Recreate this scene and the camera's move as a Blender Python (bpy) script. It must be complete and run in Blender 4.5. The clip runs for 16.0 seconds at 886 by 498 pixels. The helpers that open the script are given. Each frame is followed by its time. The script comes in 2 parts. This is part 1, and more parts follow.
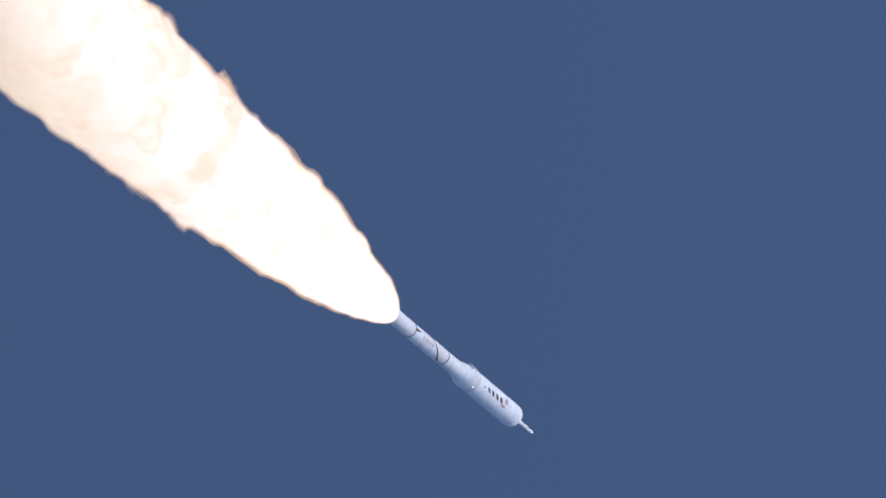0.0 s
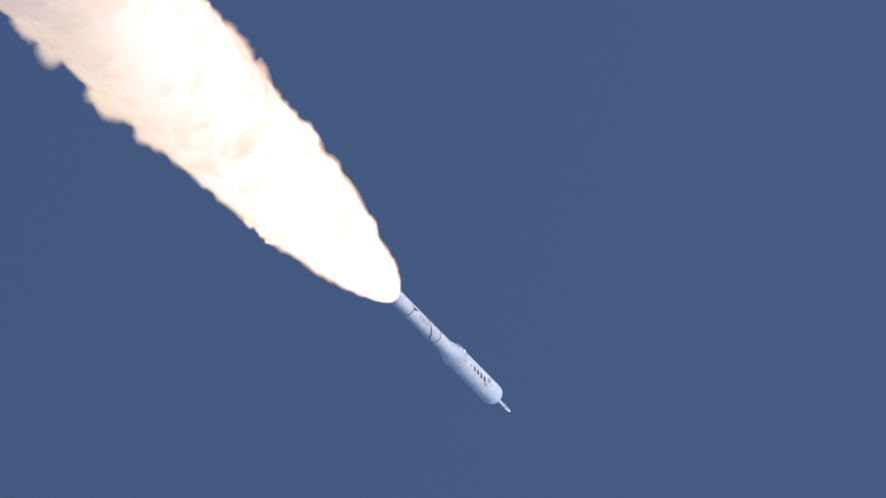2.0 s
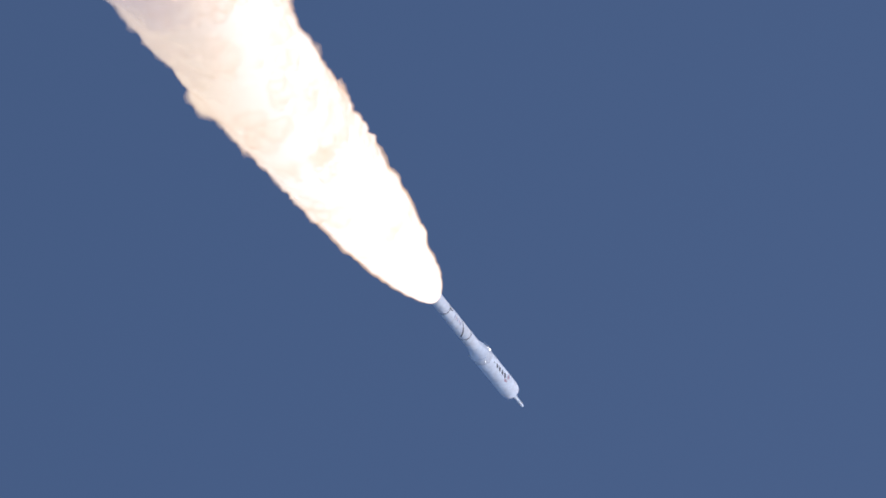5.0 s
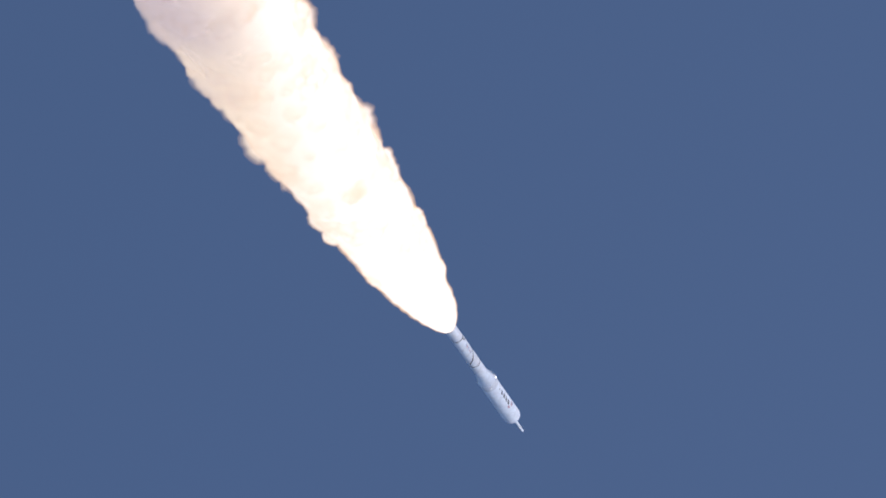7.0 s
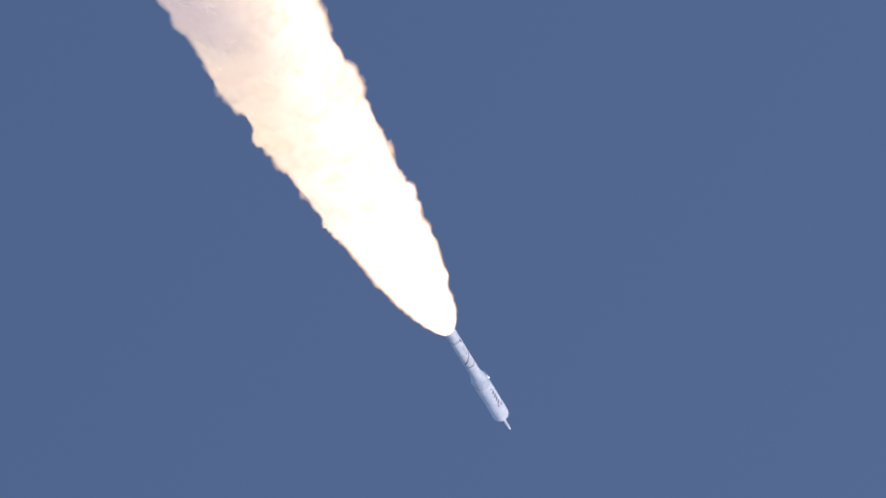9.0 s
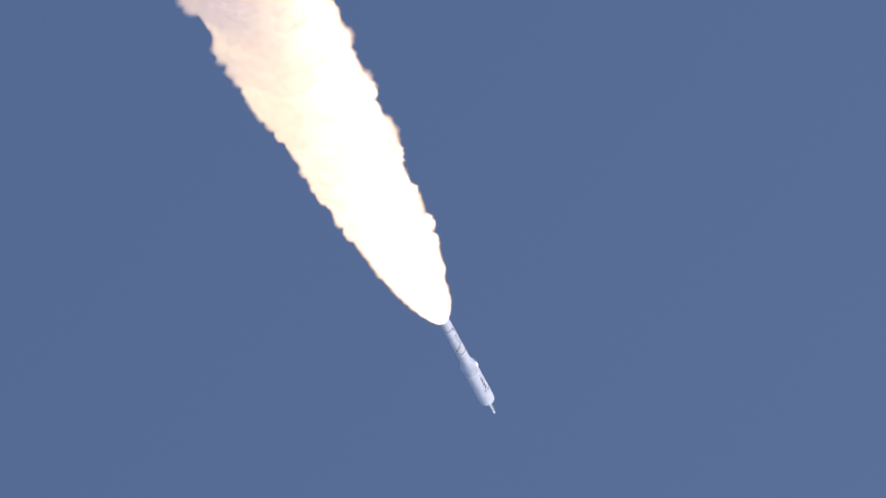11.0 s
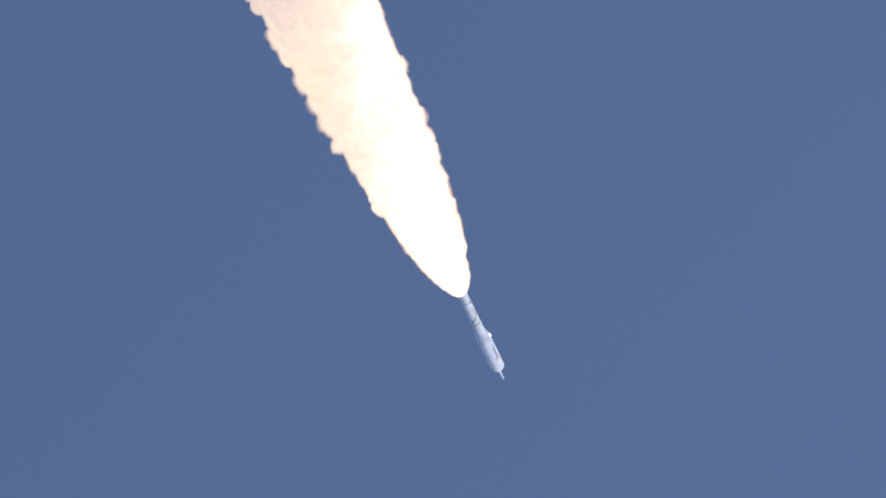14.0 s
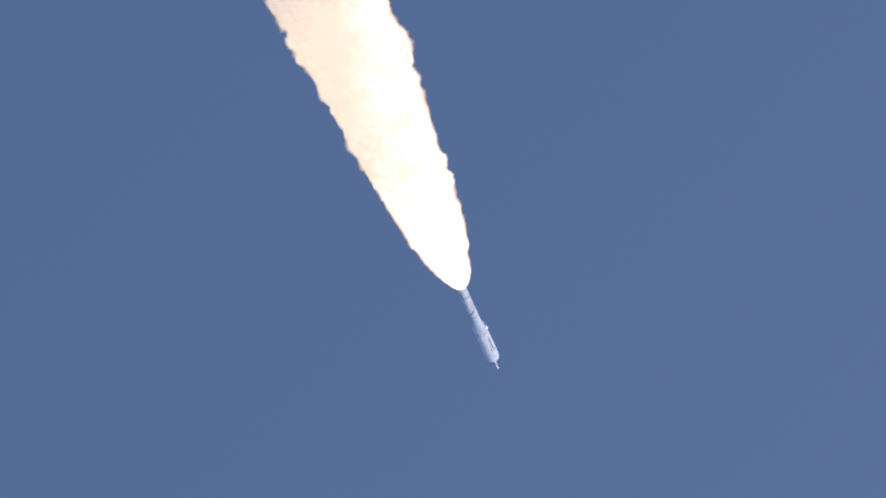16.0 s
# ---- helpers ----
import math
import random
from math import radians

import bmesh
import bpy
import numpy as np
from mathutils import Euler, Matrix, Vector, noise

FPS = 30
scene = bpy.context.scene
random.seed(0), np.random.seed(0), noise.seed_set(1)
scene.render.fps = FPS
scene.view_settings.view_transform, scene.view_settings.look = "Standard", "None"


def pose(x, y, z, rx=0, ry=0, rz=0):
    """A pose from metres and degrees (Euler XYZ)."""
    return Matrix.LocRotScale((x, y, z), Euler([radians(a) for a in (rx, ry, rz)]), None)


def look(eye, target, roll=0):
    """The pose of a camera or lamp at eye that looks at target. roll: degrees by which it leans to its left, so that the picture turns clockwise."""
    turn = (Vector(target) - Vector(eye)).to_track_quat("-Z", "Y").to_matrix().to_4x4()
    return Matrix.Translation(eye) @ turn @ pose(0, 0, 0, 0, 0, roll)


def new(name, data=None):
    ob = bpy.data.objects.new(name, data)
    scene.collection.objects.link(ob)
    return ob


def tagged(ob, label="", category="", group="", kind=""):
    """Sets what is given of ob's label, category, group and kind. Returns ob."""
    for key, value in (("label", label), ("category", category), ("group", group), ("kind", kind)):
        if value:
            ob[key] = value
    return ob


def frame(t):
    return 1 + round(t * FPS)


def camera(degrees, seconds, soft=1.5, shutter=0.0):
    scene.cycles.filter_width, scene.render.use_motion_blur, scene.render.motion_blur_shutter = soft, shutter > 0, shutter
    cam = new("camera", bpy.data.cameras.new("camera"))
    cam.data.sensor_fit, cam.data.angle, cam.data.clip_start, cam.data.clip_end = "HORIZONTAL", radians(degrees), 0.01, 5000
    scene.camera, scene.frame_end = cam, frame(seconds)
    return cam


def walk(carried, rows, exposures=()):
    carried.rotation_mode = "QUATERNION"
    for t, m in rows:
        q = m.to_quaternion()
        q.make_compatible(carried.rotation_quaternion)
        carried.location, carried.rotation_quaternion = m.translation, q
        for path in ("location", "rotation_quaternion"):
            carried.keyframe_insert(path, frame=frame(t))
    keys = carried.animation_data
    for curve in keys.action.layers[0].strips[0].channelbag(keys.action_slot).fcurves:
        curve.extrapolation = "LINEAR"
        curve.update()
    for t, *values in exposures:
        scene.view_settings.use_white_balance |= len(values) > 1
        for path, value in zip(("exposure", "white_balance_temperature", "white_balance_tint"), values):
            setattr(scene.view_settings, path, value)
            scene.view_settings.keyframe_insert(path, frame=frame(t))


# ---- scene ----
# A tracking camera on the ground follows a tall rocket that climbs away from it.
cam = camera(4.692, 16.0, soft=1.8)
scene.cycles.transparent_max_bounces = 24
EYE = Vector((0, 0, 1.8))

# seconds, bearing from +y towards +x, elevation
CAM = [
    (0.0, -0.8286, 80.6977),
    (0.5, 2.4802, 80.1812),
    (1.0, 5.6919, 79.6030),
    (1.5, 8.5294, 78.9943),
    (2.0, 10.9161, 78.5639),
    (2.5, 12.9289, 78.1951),
    (3.0, 14.8093, 77.7642),
    (3.5, 16.7275, 77.2179),
    (3.7, 17.4597, 76.9926),
    (6.0, 24.0147, 74.7263),
    (6.5, 25.1842, 74.3289),
    (7.0, 26.4309, 73.9210),
    (7.5, 27.5910, 73.4052),
    (8.0, 28.5745, 72.9050),
    (8.5, 29.5708, 72.5359),
    (9.0, 30.3616, 72.1587),
    (9.5, 31.1023, 71.6767),
    (9.7, 31.4422, 71.4808),
    (11.8, 34.3352, 69.7418),
    (12.0, 34.5040, 69.5470),
    (12.5, 34.9485, 69.0867),
    (13.0, 35.4796, 68.7021),
    (13.5, 36.0587, 68.3306),
    (14.0, 36.5257, 67.9416),
    (14.5, 36.9819, 67.6020),
    (15.0, 37.4286, 67.2681),
    (15.5, 37.8709, 66.8668),
    (16.0, 38.2584, 66.4730),
]


def aim(bearing, elevation):
    b, e = radians(bearing), radians(elevation)
    return EYE + 1000 * Vector((math.sin(b) * math.cos(e), math.cos(b) * math.cos(e), math.sin(e)))


walk(cam, [(t, look(EYE, aim(b, e))) for t, b, e in CAM], exposures=[(0, -0.1, 5815, 16), (3.5, -0.06, 5830, 16), (7, 0.0, 5880, 16), (9.5, 0.15, 6090, 17), (12, 0.24, 6160, 17), (12.8, 0.18, 6080, 17), (16, 0.09, 5890, 16)])

# ---- light ----
SUN_BEARING, SUN_HEIGHT = 85, 20
world = bpy.data.worlds.new("sky")
scene.world = world
world.use_nodes = True
wn = world.node_tree.nodes
sky = wn.new("ShaderNodeTexSky")
sky.sky_type, sky.sun_disc = "NISHITA", False
sky.sun_elevation, sky.sun_rotation = radians(SUN_HEIGHT), radians(SUN_BEARING)
sky.air_density, sky.dust_density, sky.ozone_density = 1.0, 2.2, 3.0
world.node_tree.links.new(sky.outputs[0], wn["Background"].inputs[0])
wn["Background"].inputs[1].default_value = 0.118
world.cycles.sampling_method = "NONE"

sun = new("sun", bpy.data.lights.new("sun", "SUN"))
sun.data.energy, sun.data.angle, sun.data.color = 2.1, radians(0.5), (1.0, 0.99, 0.98)
sb, se = radians(SUN_BEARING), radians(SUN_HEIGHT)
sun_way = Vector((math.sin(sb) * math.cos(se), math.cos(sb) * math.cos(se), math.sin(se)))
sun.matrix_basis = look(sun_way * 4000, (0, 0, 0))


# ---- materials ----
def nodes_of(name):
    mat = bpy.data.materials.new(name)
    mat.use_nodes = True
    nt = mat.node_tree
    return mat, nt, nt.nodes["Principled BSDF"]


def noise_node(nt, scale, detail=4, rough=0.55, source="Object"):
    tc = nt.nodes.new("ShaderNodeTexCoord")
    nz = nt.nodes.new("ShaderNodeTexNoise")
    nz.inputs["Scale"].default_value, nz.inputs["Detail"].default_value = scale, detail
    nz.inputs["Roughness"].default_value = rough
    nt.links.new(tc.outputs[source], nz.inputs["Vector"])
    return nz


def paint(name, colour, worn, rough=0.8, metal=0.0, gloss=0.15, coarse=0.35, fine=0.9, bump=0.0):
    """A painted or bare skin with broad staining, fine grain and slight relief."""
    mat, nt, bsdf = nodes_of(name)
    big, small = noise_node(nt, coarse), noise_node(nt, fine, 3)
    mul = nt.nodes.new("ShaderNodeMath")
    mul.operation = "MULTIPLY"
    nt.links.new(big.outputs[0], mul.inputs[0])
    nt.links.new(small.outputs[0], mul.inputs[1])
    ramp = nt.nodes.new("ShaderNodeValToRGB")
    ramp.color_ramp.elements[0].position, ramp.color_ramp.elements[1].position = 0.12, 0.34
    ramp.color_ramp.elements[0].color, ramp.color_ramp.elements[1].color = (*worn, 1), (*colour, 1)
    nt.links.new(mul.outputs[0], ramp.inputs[0])
    nt.links.new(ramp.outputs[0], bsdf.inputs["Base Color"])
    bsdf.inputs["Roughness"].default_value, bsdf.inputs["Metallic"].default_value = rough, metal
    bsdf.inputs["Specular IOR Level"].default_value = 0.5 if metal else gloss
    if not bump:
        return mat
    bp = nt.nodes.new("ShaderNodeBump")
    bp.inputs["Strength"].default_value, bp.inputs["Distance"].default_value = bump, 0.1
    nt.links.new(small.outputs[0], bp.inputs["Height"])
    nt.links.new(bp.outputs[0], bsdf.inputs["Normal"])
    return mat


WHITE = paint("white_paint", (0.79, 0.83, 0.89), (0.67, 0.69, 0.73))
WHITE_B = paint("white_motor_paint", (0.77, 0.80, 0.85), (0.62, 0.62, 0.64))
JOINT = paint("grey_joint", (0.56, 0.56, 0.58), (0.42, 0.42, 0.43), rough=0.85)
PALE = paint("pale_grey_joint", (0.68, 0.70, 0.74), (0.52, 0.53, 0.56), rough=0.85)
BLACK = paint("black_paint", (0.025, 0.025, 0.03), (0.05, 0.05, 0.055))
RED = paint("faded_red_paint", (0.46, 0.30, 0.35), (0.55, 0.40, 0.43))
BLUE = paint("faded_blue_paint", (0.24, 0.25, 0.40), (0.34, 0.35, 0.46))
METAL = paint("bare_metal", (0.78, 0.78, 0.79), (0.62, 0.61, 0.6), rough=0.3, metal=1.0)
POLISHED = paint("polished_metal", (0.85, 0.85, 0.86), (0.78, 0.78, 0.78), rough=0.045, metal=1.0)
CARBON = paint("charred_nozzle", (0.05, 0.045, 0.04), (0.12, 0.10, 0.09), rough=0.8)
# sea colour raised as fill light for the rocket's shaded side
SEA = paint("bright_bounce_sea", (0.28, 0.40, 0.56), (0.33, 0.44, 0.58), rough=0.7, coarse=0.002, fine=0.05, bump=0.4)

# the plume's own space: its glow fades from the nozzle backwards
exhaust_plume = new("exhaust_plume")
# where the gas burns out: it falls further behind as the air thins
burn_front = new("burn_front")
burn_front.parent = exhaust_plume


def glow(name, hot, late, cover=1.0, smoke=1.0, burns=(215, 335), core=False):
    """Burning gas that turns to sunlit smoke with an added cream glow: it glows by its distance behind the tail and
    burns out sooner on one side.
    """
    mat = bpy.data.materials.new(name)
    mat.use_nodes = True
    nt = mat.node_tree
    nt.nodes.clear()
    link = nt.links.new

    def sums(kind, first, second, third=None):
        node = nt.nodes.new("ShaderNodeMath")
        node.operation = kind
        for socket, value in zip(node.inputs, (first, second, third)):
            if isinstance(value, (int, float)):
                socket.default_value = value
            elif value is not None:
                link(value, socket)
        return node.outputs[0]

    def veiled(shader, amount):
        node = nt.nodes.new("ShaderNodeMixShader")
        node.inputs[0].default_value = amount
        link(clear.outputs[0], node.inputs[1])
        link(shader.outputs[0], node.inputs[2])
        return node

    tc = nt.nodes.new("ShaderNodeTexCoord")
    tc.object = burn_front
    sep = nt.nodes.new("ShaderNodeSeparateXYZ")
    link(tc.outputs["Object"], sep.inputs[0])
    broad = noise_node(nt, 0.022, 3, 0.5)
    link(tc.outputs["Object"], broad.inputs["Vector"])
    cloud = sums("MULTIPLY", broad.outputs[0], 90.0)
    side = sums("MULTIPLY_ADD", sep.outputs[1], 3.2, sums("SUBTRACT", cloud, sep.outputs[2]))
    spent = nt.nodes.new("ShaderNodeMapRange")
    spent.interpolation_type = "SMOOTHSTEP"
    spent.inputs[1].default_value, spent.inputs[2].default_value = burns[0] + 45, burns[1] + 45
    link(side, spent.inputs[0])
    # hottest near the tail
    cool = nt.nodes.new("ShaderNodeMapRange")
    cool.interpolation_type = "SMOOTHSTEP"
    cool.inputs[1].default_value, cool.inputs[2].default_value = 110 + 45, 360 + 45
    near = nt.nodes.new("ShaderNodeTexCoord")
    near.object = exhaust_plume
    way = nt.nodes.new("ShaderNodeSeparateXYZ")
    link(near.outputs["Object"], way.inputs[0])
    link(sums("MULTIPLY_ADD", way.outputs[1], 9.0, sums("SUBTRACT", cloud, way.outputs[2])), cool.inputs[0])
    heat = nt.nodes.new("ShaderNodeMix")
    heat.data_type = "RGBA"
    heat.inputs["A"].default_value, heat.inputs["B"].default_value = (*hot, 1), (*late, 1)
    link(cool.outputs[0], heat.inputs["Factor"])
    em = nt.nodes.new("ShaderNodeEmission")
    link(heat.outputs["Result"], em.inputs[0])
    clear = nt.nodes.new("ShaderNodeBsdfTransparent")
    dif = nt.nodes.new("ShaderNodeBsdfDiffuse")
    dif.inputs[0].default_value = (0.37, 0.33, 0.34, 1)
    # the smoke emits too, standing in for flame light inside it
    smoke_glow = nt.nodes.new("ShaderNodeEmission")
    smoke_glow.inputs[0].default_value, smoke_glow.inputs[1].default_value = (1.0, 0.81, 0.70, 1), 0.47
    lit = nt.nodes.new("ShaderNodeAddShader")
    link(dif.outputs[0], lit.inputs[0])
    link(smoke_glow.outputs[0], lit.inputs[1])
    mix = nt.nodes.new("ShaderNodeMixShader")
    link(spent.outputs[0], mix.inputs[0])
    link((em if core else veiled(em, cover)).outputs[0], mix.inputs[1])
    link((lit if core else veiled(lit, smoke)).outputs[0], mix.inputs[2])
    out = nt.nodes.new("ShaderNodeOutputMaterial")
    link(mix.outputs[0], out.inputs[0])
    mat.cycles.emission_sampling = "NONE"
    return mat


LATE = (1.04, 0.84, 0.60)
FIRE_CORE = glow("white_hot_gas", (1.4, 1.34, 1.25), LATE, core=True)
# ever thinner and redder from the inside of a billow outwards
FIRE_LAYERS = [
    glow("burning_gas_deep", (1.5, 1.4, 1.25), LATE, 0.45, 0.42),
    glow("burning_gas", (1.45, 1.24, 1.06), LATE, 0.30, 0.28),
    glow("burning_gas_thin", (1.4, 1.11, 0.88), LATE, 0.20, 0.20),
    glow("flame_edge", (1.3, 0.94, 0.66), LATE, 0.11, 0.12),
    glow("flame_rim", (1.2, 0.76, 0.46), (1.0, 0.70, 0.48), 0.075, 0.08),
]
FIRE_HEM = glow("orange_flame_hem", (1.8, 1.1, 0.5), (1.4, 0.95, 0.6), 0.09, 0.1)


# ---- mesh helpers ----
def mesh_of(name, bm, mats, smooth=True, sharp=True):
    me = bpy.data.meshes.new(name)
    bm.normal_update()
    bm.to_mesh(me)
    bm.free()
    for m in mats if isinstance(mats, (list, tuple)) else [mats]:
        me.materials.append(m)
    if smooth:
        me.polygons.foreach_set("use_smooth", [True] * len(me.polygons))
        if sharp:
            me.set_sharp_from_angle(angle=radians(28))
    return me


def part(name, bm, material, parent, label="", smooth=True, m=None):
    ob = new(name, mesh_of(name, bm, material, smooth))
    ob.parent = parent
    if m is not None:
        ob.matrix_basis = m
    return tagged(ob, label)


def lathe(profile, seg=64, closed=False):
    """A turned body about z from (radius, height) pairs."""
    bm = bmesh.new()
    rings = []
    for r, z in profile:
        if r < 1e-4:
            rings.append([bm.verts.new((0, 0, z))])
        else:
            rings.append([bm.verts.new((r * math.cos(2 * math.pi * i / seg), r * math.sin(2 * math.pi * i / seg), z)) for i in range(seg)])
    pairs = list(zip(rings, rings[1:])) + ([(rings[-1], rings[0])] if closed else [])
    for a, b in pairs:
        for i in range(seg):
            j = (i + 1) % seg
            if len(a) == 1 and len(b) == 1:
                continue
            if len(a) == 1:
                bm.faces.new((a[0], b[j], b[i]))
            elif len(b) == 1:
                bm.faces.new((a[i], a[j], b[0]))
            else:
                bm.faces.new((a[i], a[j], b[j], b[i]))
    return bm


def band(r, z0, z1, proud=0.02, seg=64):
    """A ring that lies round a tube, with its own thickness."""
    return lathe([(r - 0.05, z0), (r + proud, z0 + 0.015), (r + proud, z1 - 0.015), (r - 0.05, z1)], seg)


def patch(r, shape, thick=0.025):
    """A decal of its own thickness bent round a tube of radius r. shape: convex outline of (degrees round, height)."""
    def span(a):
        zs = []
        for (a0, z0), (a1, z1) in zip(shape, shape[1:] + shape[:1]):
            if min(a0, a1) - 1e-6 <= a <= max(a0, a1) + 1e-6:
                zs += [z0, z1] if abs(a1 - a0) < 1e-6 else [z0 + (z1 - z0) * (a - a0) / (a1 - a0)]
        return min(zs), max(zs) + 1e-3

    lo, hi = min(a for a, z in shape), max(a for a, z in shape)
    steps = max(2, math.ceil((hi - lo) / 3))
    bm = bmesh.new()
    rows = []
    for i in range(steps + 1):
        a = lo + (hi - lo) * i / steps
        z0, z1 = span(a)
        c, n = math.cos(radians(a)), math.sin(radians(a))
        rows.append([bm.verts.new((q * c, q * n, z)) for q, z in ((r - 0.02, z0), (r + thick, z0), (r + thick, z1), (r - 0.02, z1))])
    for p, q in zip(rows, rows[1:]):
        for k in range(3):
            bm.faces.new((p[k], q[k], q[k + 1], p[k + 1]))
    bm.faces.new(rows[0])
    bm.faces.new(rows[-1][::-1])
    return bm


def box(sx, sy, sz, bevel=0.1):
    bm = bmesh.new()
    bmesh.ops.create_cube(bm, size=1, matrix=Matrix.Diagonal((sx, sy, sz, 1)))
    if bevel:
        bmesh.ops.bevel(bm, geom=list(bm.edges), offset=bevel, segments=2, affect="EDGES", profile=0.6)
    return bm


# ---- unseen sea below, out to the horizon, which bounces light upwards ----
bm = bmesh.new()
bmesh.ops.create_circle(bm, cap_ends=True, segments=96, radius=60000)
sea = new("water", mesh_of("water", bm, SEA, False))
tagged(sea, "unseen open sea far below, coloured pale blue to bounce light onto the rocket", "sea", kind="structure")

# ---- the rocket ----
R1, R2 = 1.95, 2.88
rocket = new("rocket")
tagged(rocket, "tall white two-stage rocket with black bands climbing on a burning motor", "rocket")


def build_rocket():
    part("nozzle", lathe([(0.75, 3.0), (1.05, 1.8), (1.45, 0.6), (1.75, 0.0), (1.68, 0.0), (1.35, 0.8), (0.7, 2.9)], 48), CARBON, rocket, "dark charred exhaust nozzle")
    part("aft_skirt", lathe([(2.62, 1.2), (2.7, 1.25), (2.7, 1.6), (2.05, 3.9), (R1, 4.2), (R1 - 0.1, 4.2), (2.45, 1.3)], 64, True), WHITE_B, rocket, "white flared aft skirt")
    joints = [4.2, 13.4, 22.2, 31.0, 39.8, 50.5]
    for z0, z1 in zip(joints, joints[1:]):
        seg = part("motor_segment", lathe([(R1 - 0.3, z0), (R1, z0), (R1, z1), (R1 - 0.3, z1)]), WHITE_B, rocket, "white painted solid motor casing")
        part("joint_ring", band(R1, z0 + 0.06, z0 + 0.26, 0.02), WHITE, seg, "raised field joint ring")
    part("black_band", band(R1, 22.2, 22.55, 0.03), BLACK, rocket, "thin black painted band")
    part("black_band", band(R1, 42.2, 42.6, 0.03), BLACK, rocket, "thin black painted band")
    # the slanting stripe half way up
    for a0 in range(-140, 60, 20):
        z0, z1 = 34.4 + 0.055 * (a0 + 40), 34.4 + 0.055 * (a0 + 60)
        part("slanting_stripe", patch(R1, [(a0, z0 - 0.38), (a0 + 20, z1 - 0.38), (a0 + 20, z1 + 0.38), (a0, z0 + 0.38)]), BLACK, rocket, "black stripe slanting round the casing")
    # flag and small writing as plain bars
    part("flag_mark", patch(R1, [(-46, 22.6), (-26, 22.6), (-32, 24.2), (-44, 25.4)]), BLACK, rocket, "black pointed mark")
    for i in range(5):
        z = 27.0 + i * 1.35
        part("writing_bar", patch(R1, [(-32, z), (-10, z + 0.2), (-10, z + 0.8), (-32, z + 0.6)]), RED if i % 2 else BLUE, rocket, "short dark bar of writing")
    part("cable_tunnel", box(0.34, 0.5, 46.0, 0.08), WHITE_B, rocket, "white raised cable tunnel", m=pose(0, 0, 0, 0, 0, 165) @ pose(R1 + 0.05, 0, 27.2))

    part("frustum", lathe([(R1, 50.5), (R1 + 0.04, 50.55), (R1 + 0.04, 51.0), (R2 - 0.04, 56.0), (R2, 56.2)]), WHITE, rocket, "white cone that widens to the upper stage")
    interstage = part("interstage", lathe([(R2 - 0.3, 56.2), (R2, 56.2), (R2, 60.4), (R2 - 0.3, 60.4)]), PALE, rocket, "pale grey barrel between the stages")
    part("interstage_ring", band(R2, 56.2, 56.6, 0.05), WHITE, interstage, "raised white ring")
    part("interstage_ring", band(R2, 60.1, 60.4, 0.03), WHITE, interstage, "raised white ring")
    levels = [60.4 + 2.7875 * i for i in range(9)]
    for z0, z1 in zip(levels, levels[1:]):
        seg = part("stage_segment", lathe([(R2 - 0.3, z0), (R2, z0), (R2, z1), (R2 - 0.3, z1)]), WHITE, rocket, "white upper stage barrel section")
        part("flange", band(R2, z1 - 0.12, z1 + 0.06, 0.012), WHITE, seg)
    part("adapter", lathe([(R2, 82.7), (R2, 84.9), (R2 - 0.04, 85.3), (R2 - 0.06, 86.0)]), WHITE, rocket, "white adapter ring under the crew module")
    part("crew_module", lathe([(R2 - 0.06, 86.0), (R2 - 0.14, 86.4), (R2 - 0.4, 86.8), (2.0, 87.5), (1.3, 88.5), (0.75, 89.5), (0.55, 90.0), (0.5, 90.2)]), WHITE, rocket, "white conical crew module cover")
    tower = part("escape_tower", lathe([(0.5, 90.2), (0.46, 90.6), (0.46, 96.6), (0.42, 96.8), (0.42, 98.4), (0.3, 99.0), (0.16, 99.5), (0, 99.7)], 32), WHITE, rocket, "slim white escape tower on the nose")
    part("tower_ring", band(0.46, 94.6, 94.85, 0.05, 32), JOINT, tower, "grey ring")
    for a in (45, 135, 225, 315):
        part("motor_nozzle", lathe([(0.1, 0), (0.2, -0.6), (0.17, -0.6), (0.06, 0)], 16), JOINT, tower, "small slanted nozzle", m=pose(0, 0, 0, 0, 0, a) @ pose(0.5, 0, 96.4, 0, -25, 0))
    # markings up the upper stage
    for i, z in enumerate((63.0, 65.6, 68.1, 70.6, 73.1)):
        w, h, up = (4, 0.3, 0.2) if i == 0 else (8.5 + i, 0.62, 0.5)
        part("writing_bar", patch(R2, [(-24 - w, z - up - h), (-24 + w, z + up - h), (-24 + w, z + up + h), (-24 - w, z - up + h)]), BLACK, rocket, "black slanting letter-like bar")
    flag = part("flag_mark", patch(R2, [(-48, 75.2), (-24, 75.2), (-24, 77.0), (-48, 77.0)]), RED, rocket, "faded red and blue flag")
    part("flag_field", patch(R2 + 0.02, [(-48, 76.1), (-37, 76.1), (-37, 77.0), (-48, 77.0)]), BLUE, flag, "blue corner field")
    part("round_mark", patch(R2, [(-14, 74.6), (-6, 73.8), (2, 74.6), (2, 75.6), (-6, 76.4), (-14, 75.6)]), RED, rocket, "small faded red round mark")
    # roll control pods round the base of the upper stage
    for a in (-85, 95):
        pod = part("roll_control_pod", box(0.8, 1.5, 2.2, 0.18), WHITE, rocket, "white roll control pod", m=pose(0, 0, 0, 0, 0, a) @ pose(R2 - (0.12 if a < 0 else 0.3), 0, 56.4))
        part("thruster_nozzle", lathe([(0.1, 0), (0.26, 0.35), (0.22, 0.35), (0.05, 0)], 20), JOINT, pod, "small grey thruster nozzle", m=pose(0.3, 0, -0.6, -90, 0, 0) @ pose(0, 0, 0.7))
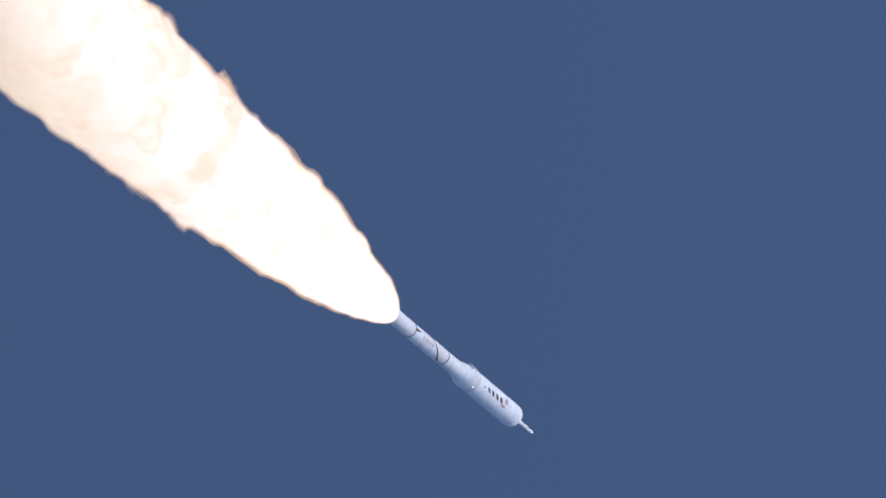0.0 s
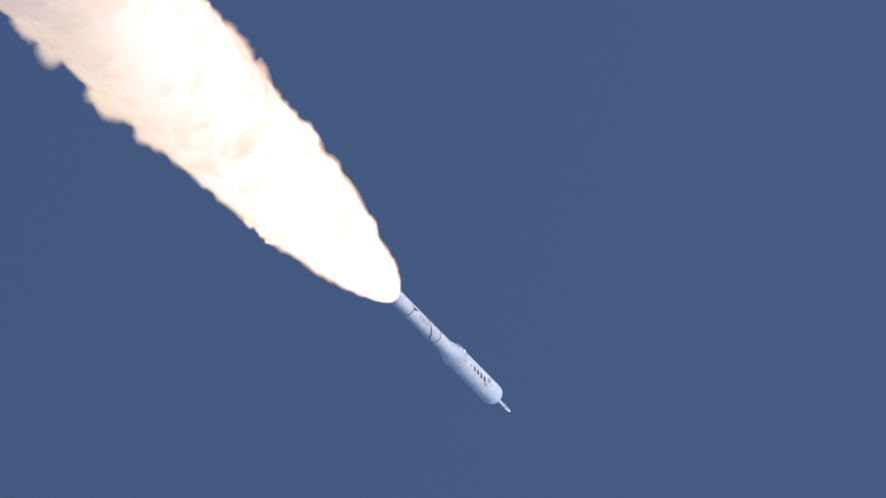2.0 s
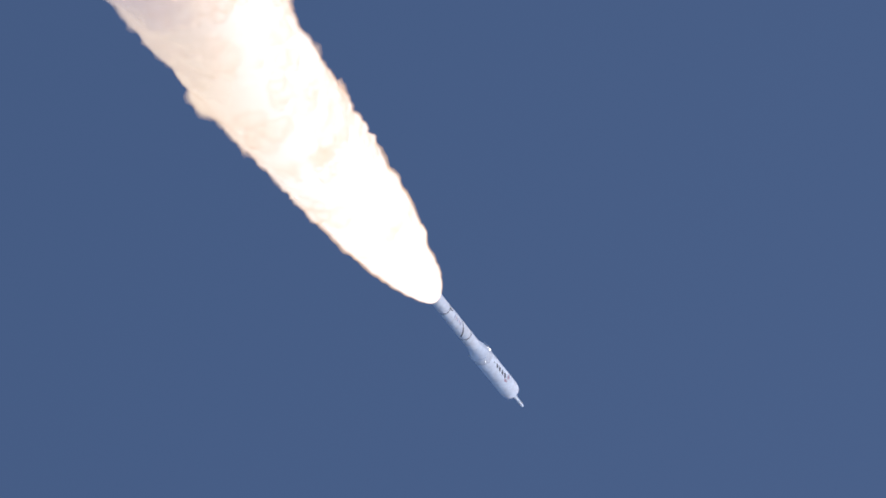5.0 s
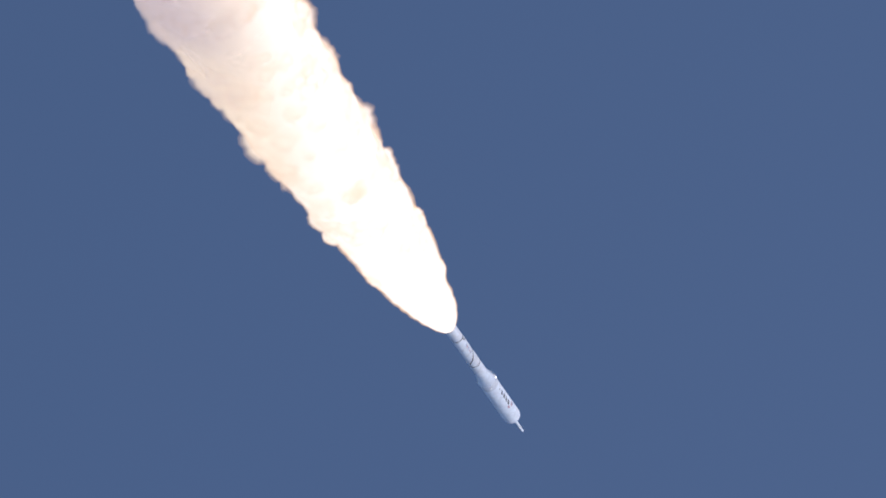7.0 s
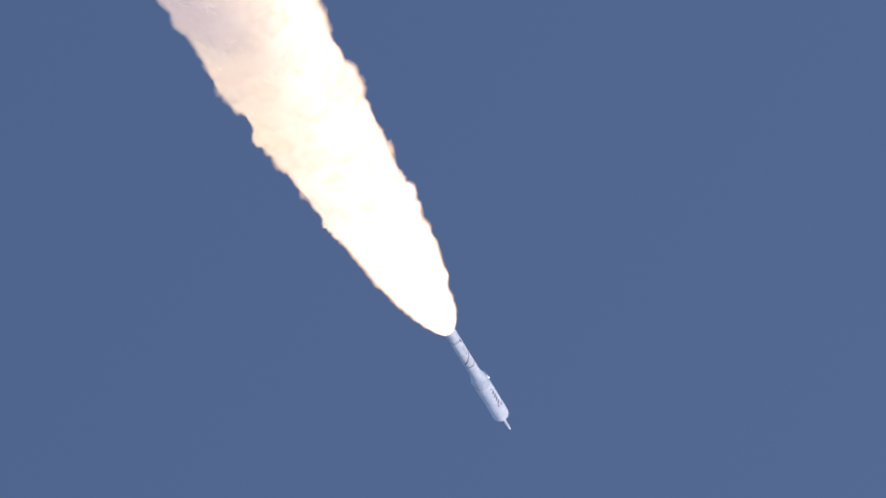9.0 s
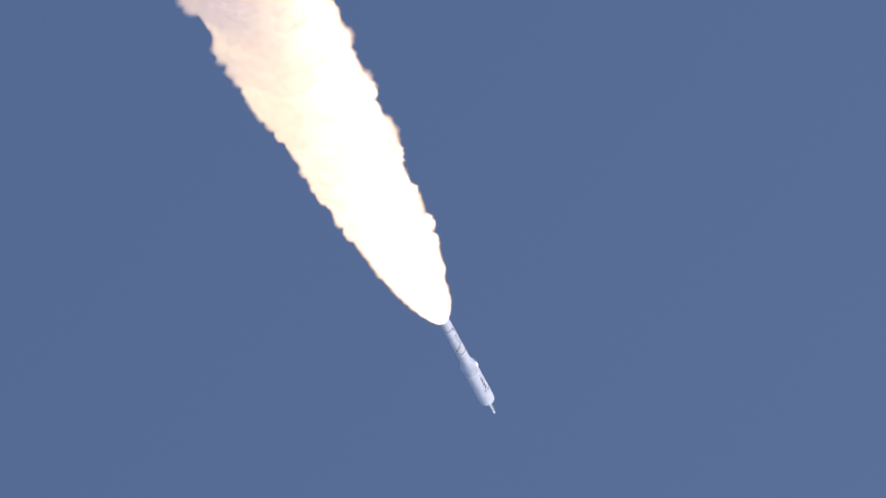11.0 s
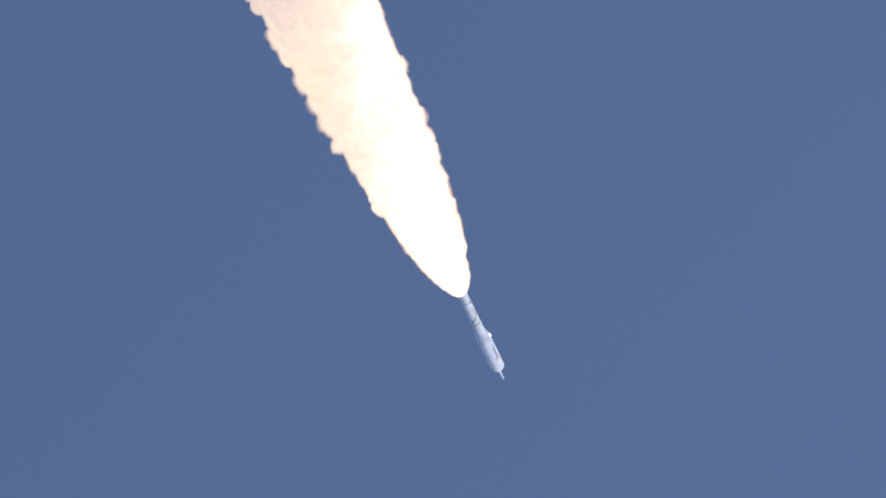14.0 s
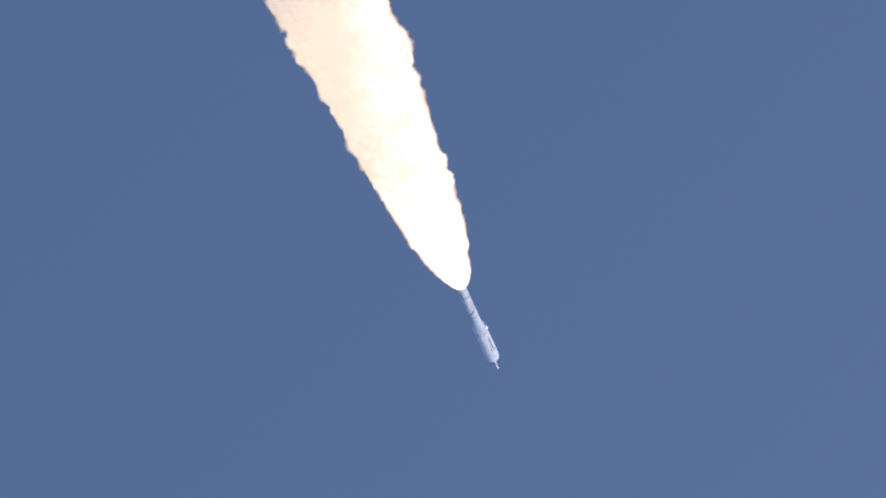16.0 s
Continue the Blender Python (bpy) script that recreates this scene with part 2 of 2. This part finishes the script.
    # a polished cover on the pod's flank, which flashes in the sun
    part("polished_cover", box(0.12, 0.45, 0.6, 0), POLISHED, rocket, "polished metal cover that flashes in the sun", smooth=False,
         m=Matrix.Translation(pose(0, 0, 0, 0, 0, -72) @ Vector((R2 + 0.12, 0.42, 57.6))) @ pose(0, 0, 0, 0, 4.7, -12.2))
    # small metal fittings turned towards the sun: azimuth, height, azimuth and tilt of the face
    for a, z, face, tilt, name in ((-64, 55.6, -30, 9.5, "polished"), (20, 58.2, -24, 8, "plain"), (200, 58.2, 200, 8, "plain")):
        part("bracket", box(0.36, 0.3, 0.36, 0.05), METAL, rocket, name + " metal bracket on the skin",
             m=Matrix.Translation(pose(0, 0, 0, 0, 0, a) @ Vector((R2 - (0.12 if z < 56 else 0), 0, z))) @ pose(0, 0, 0, 0, tilt, face))


build_rocket()

# ---- the exhaust ----
TOP = 13.0  # the flame laps the tail up to here


def plume_r(s):
    return 15.2 * math.sqrt(max(0.0, 1 - math.exp(-s / 97))) + 0.022 * max(0, s) + 0.35 * (1 - math.exp(-max(0, s) / 5)) * math.exp(-max(0, s) / 50)


def skin(scale, s0, s1, step, seg, rough, seed):
    """A rough, widening sleeve of gas from s0 to s1 behind the tail."""
    bm = bmesh.new()
    rings, s = [], s0
    while s <= s1:
        ring = []
        for i in range(seg):
            a = 2 * math.pi * i / seg
            r = plume_r(s) * scale
            p = Vector((math.cos(a) * r, math.sin(a) * r, -s))
            k = noise.fractal(p * 0.13 + Vector((seed, 0, 0)), 0.9, 2.1, 4)
            grow = min(1, s / 40)
            r = max(0.3, r + rough * grow * k)
            ring.append(bm.verts.new((math.cos(a) * r, math.sin(a) * r, TOP - s)))
        rings.append(ring)
        s += max(0.35, min(step, 0.35 + s * 0.06))
    for a, b in zip(rings, rings[1:]):
        for i in range(seg):
            bm.faces.new((a[i], b[i], b[(i + 1) % seg], a[(i + 1) % seg]))
    bm.faces.new(rings[0])
    bm.faces.new(rings[-1][::-1])
    return bm


def billow_mesh(name, spots, rho, spread_y, spread_z, bend, rng, step=0.095):
    """A cluster of ragged lumps of gas, each in five ever thinner layers."""
    bm = bmesh.new()
    for _ in range(spots):
        y, z = rng.uniform(-spread_y, spread_y), rng.uniform(-spread_z, spread_z)
        ball = rho * rng.uniform(0.6, 1.2)
        c = Vector((-y * y / (2 * bend) - 0.98 * ball + rng.uniform(-0.15, 0.2) * ball, y, z))
        shift = Vector((rng.uniform(0, 90), 0, 0))
        stretch = rng.uniform(0.9, 1.6)
        for layer in range(5):
            size = 1.01 + step * (layer - 2)
            made = bmesh.ops.create_icosphere(bm, subdivisions=3, radius=1)["verts"]
            faces = {f for v in made for f in v.link_faces}
            for v in made:
                d = v.co.normalized()
                k = 1 + max(-0.3, min(0.2, 0.4 * noise.fractal(d * 1.7 + shift, 0.9, 2.1, 3)))
                v.co = c + Vector((d.x, d.y, d.z * stretch)) * (ball * k * size)
            for f in faces:
                f.material_index = layer
            # the inner half stays open, deep in the core
            deep = [f for f in faces if f.calc_center_median().x < -f.calc_center_median().y ** 2 / (2 * bend) - 0.9 * rho]
            bmesh.ops.delete(bm, geom=deep, context="FACES")
    return mesh_of(name, bm, FIRE_LAYERS, sharp=False)


part("flame_core", skin(0.905, 0.02, 520, 5.0, 72, 1.2, 3), FIRE_CORE, exhaust_plume, "white-hot core of burning gas")
for scale, gas in zip((0.93, 0.95, 0.967, 0.983, 1.0), FIRE_LAYERS):
    part("flame_sleeve", skin(scale, 0.03, 520, 4.0, 72, 1.5, 5), gas, exhaust_plume, "bright cream sleeve of burning gas")
part("flame_veil", skin(1.02, 0.03, 90, 4.0, 72, 1.6, 5), FIRE_HEM, exhaust_plume, "thin orange hem of the flame")
tagged(exhaust_plume, "blinding white and orange exhaust plume trailing into pale smoke", "exhaust plume")

SPEED = 150.0
billows = []


def build_billows():
    rng = random.Random(5)
    large = [billow_mesh("billow", 6, 4.4, 8.5, 10, 17, rng, step=0.125) for _ in range(5)]
    middle = [billow_mesh("puff", 5, 3.1, 6, 7, 13, rng) for _ in range(4)]
    small = [billow_mesh("wisp", 5, 2.0, 4, 5, 9, rng) for _ in range(4)]
    # (meshes, spacing along the plume, count round it, hidden wait, travel at which it comes out)
    for kinds, gap, around, wait, out in ((large, 28.0, 3, 130, 100), (middle, 24.0, 3, 72, 50), (small, 20.0, 3, 38, 18)):
        total = int((16 * SPEED + 500) / gap)
        for row in range(total):
            for k in range(around):
                start = 440 - row * gap + rng.uniform(-0.5, 0.5) * gap
                turn = 360 / around * (k + 0.5 * (row % 2)) + rng.uniform(-22, 22)
                data = kinds[rng.randrange(len(kinds))]
                kind = data.name.split(".")[0]
                ob = tagged(new(kind, data), kind="stuff")
                ob.parent = exhaust_plume
                billows.append((ob, start, turn, wait, out, rng.uniform(-0.5, 0.5), (0.93 + 0.13 * rng.random() ** 2) * (0.98 + 0.09 * min(1, max(0, -start / (9 * SPEED))))))


build_billows()
FLIGHT = [
    (0, -22.88, 422.97, 2514.73, -9.382, 36.518, 35.738),
    (1, 30.87, 489.25, 2625.54, -12.066, 36.708, 28.231),
    (2, 89.23, 553.38, 2734.82, -14.495, 36.853, 22.075),
    (3, 151.27, 615.92, 2842.54, -16.556, 37.032, 17.231),
    (4, 216.30, 677.37, 2948.68, -18.222, 37.300, 13.568),
    (5, 283.78, 738.12, 3053.22, -19.533, 37.676, 10.886),
    (6, 353.34, 798.48, 3156.18, -20.569, 38.143, 8.946),
    (7, 424.64, 858.70, 3257.56, -21.433, 38.661, 7.494),
    (8, 497.46, 918.94, 3357.41, -22.235, 39.175, 6.289),
    (9, 571.57, 979.32, 3455.76, -23.073, 39.634, 5.131),
    (10, 646.83, 1039.94, 3552.64, -24.006, 40.000, 3.892),
    (11, 723.11, 1100.81, 3648.10, -25.032, 40.269, 2.552),
    (12, 800.30, 1161.97, 3742.21, -26.059, 40.483, 1.226),
    (13, 878.32, 1223.37, 3835.00, -26.892, 40.757, 0.197),
    (14, 957.11, 1285.00, 3926.56, -27.199, 41.292, -0.057),
    (15, 1036.63, 1346.78, 4016.92, -26.457, 42.376, 1.209),
    (16, 1116.86, 1408.65, 4106.16, -23.783, 44.301, 5.163),
]


def billow_pose(s, turn, wait, out, tilt, lift):
    """Where a lump of gas is once it has come s metres down the plume."""
    rise = min(1.0, max(0.0, (s - out) / (wait - out + 25)))
    s_at = wait if s < out else s if s > wait + 25 else wait + (s - out) * (25.0 / (wait + 25 - out))
    r = plume_r(s_at) * lift * rise ** 0.6
    slope = math.degrees(math.atan((plume_r(s_at + 2) - plume_r(s_at - 2)) / 4))
    return pose(0, 0, TOP - s_at, 0, 0, turn) @ pose(r, 0, 0, 0, slope, 0) @ pose(0, 0, 0, 25 * tilt, 0, 0)


CREEP = ((0, 3, 6, 9, 12, 16), (0.0, 0.5, 2.0, 2.8, 3.2, 2.0))
LEAN = ((0, 3, 6, 9, 12, 16), (-0.1, -0.35, -0.25, 0.3, 0.3, 0.05))
SIDE = ((0, 3, 6, 9, 12, 14, 16), (0.0, 0.4, 0.2, 0.4, 0.5, 0.3, -0.4))
BURN = ((0, 3.5, 7, 9.5, 13, 16), (0, 14, 0, -15, -55, -95))


def motions():
    flight = [(t, pose(*p)) for t, *p in FLIGHT]
    walk(rocket, flight)
    # the flame creeps up the tail and sways a little as the air thins
    sway = [[float(np.interp(t, *rows)) for rows in (SIDE, CREEP, LEAN)] for t in range(17)]
    walk(exhaust_plume, [(t, m @ pose(0, *sway[t])) for t, m in flight])
    walk(burn_front, [(t, pose(0, 0, float(np.interp(t, *BURN)))) for t in range(17)])
    for ob, start, turn, wait, out, tilt, lift in billows:
        times = {0.0, 16.0}
        for s in (out, 0.5 * (out + wait), wait, wait + 12, wait + 25, wait + 55, 200, 300, 420, 600):
            t = (s - start) / SPEED
            if 0 < t < 16:
                times.add(round(t, 2))
        walk(ob, [(t, billow_pose(start + SPEED * t, turn, wait, out, tilt, lift)) for t in sorted(times)])


motions()
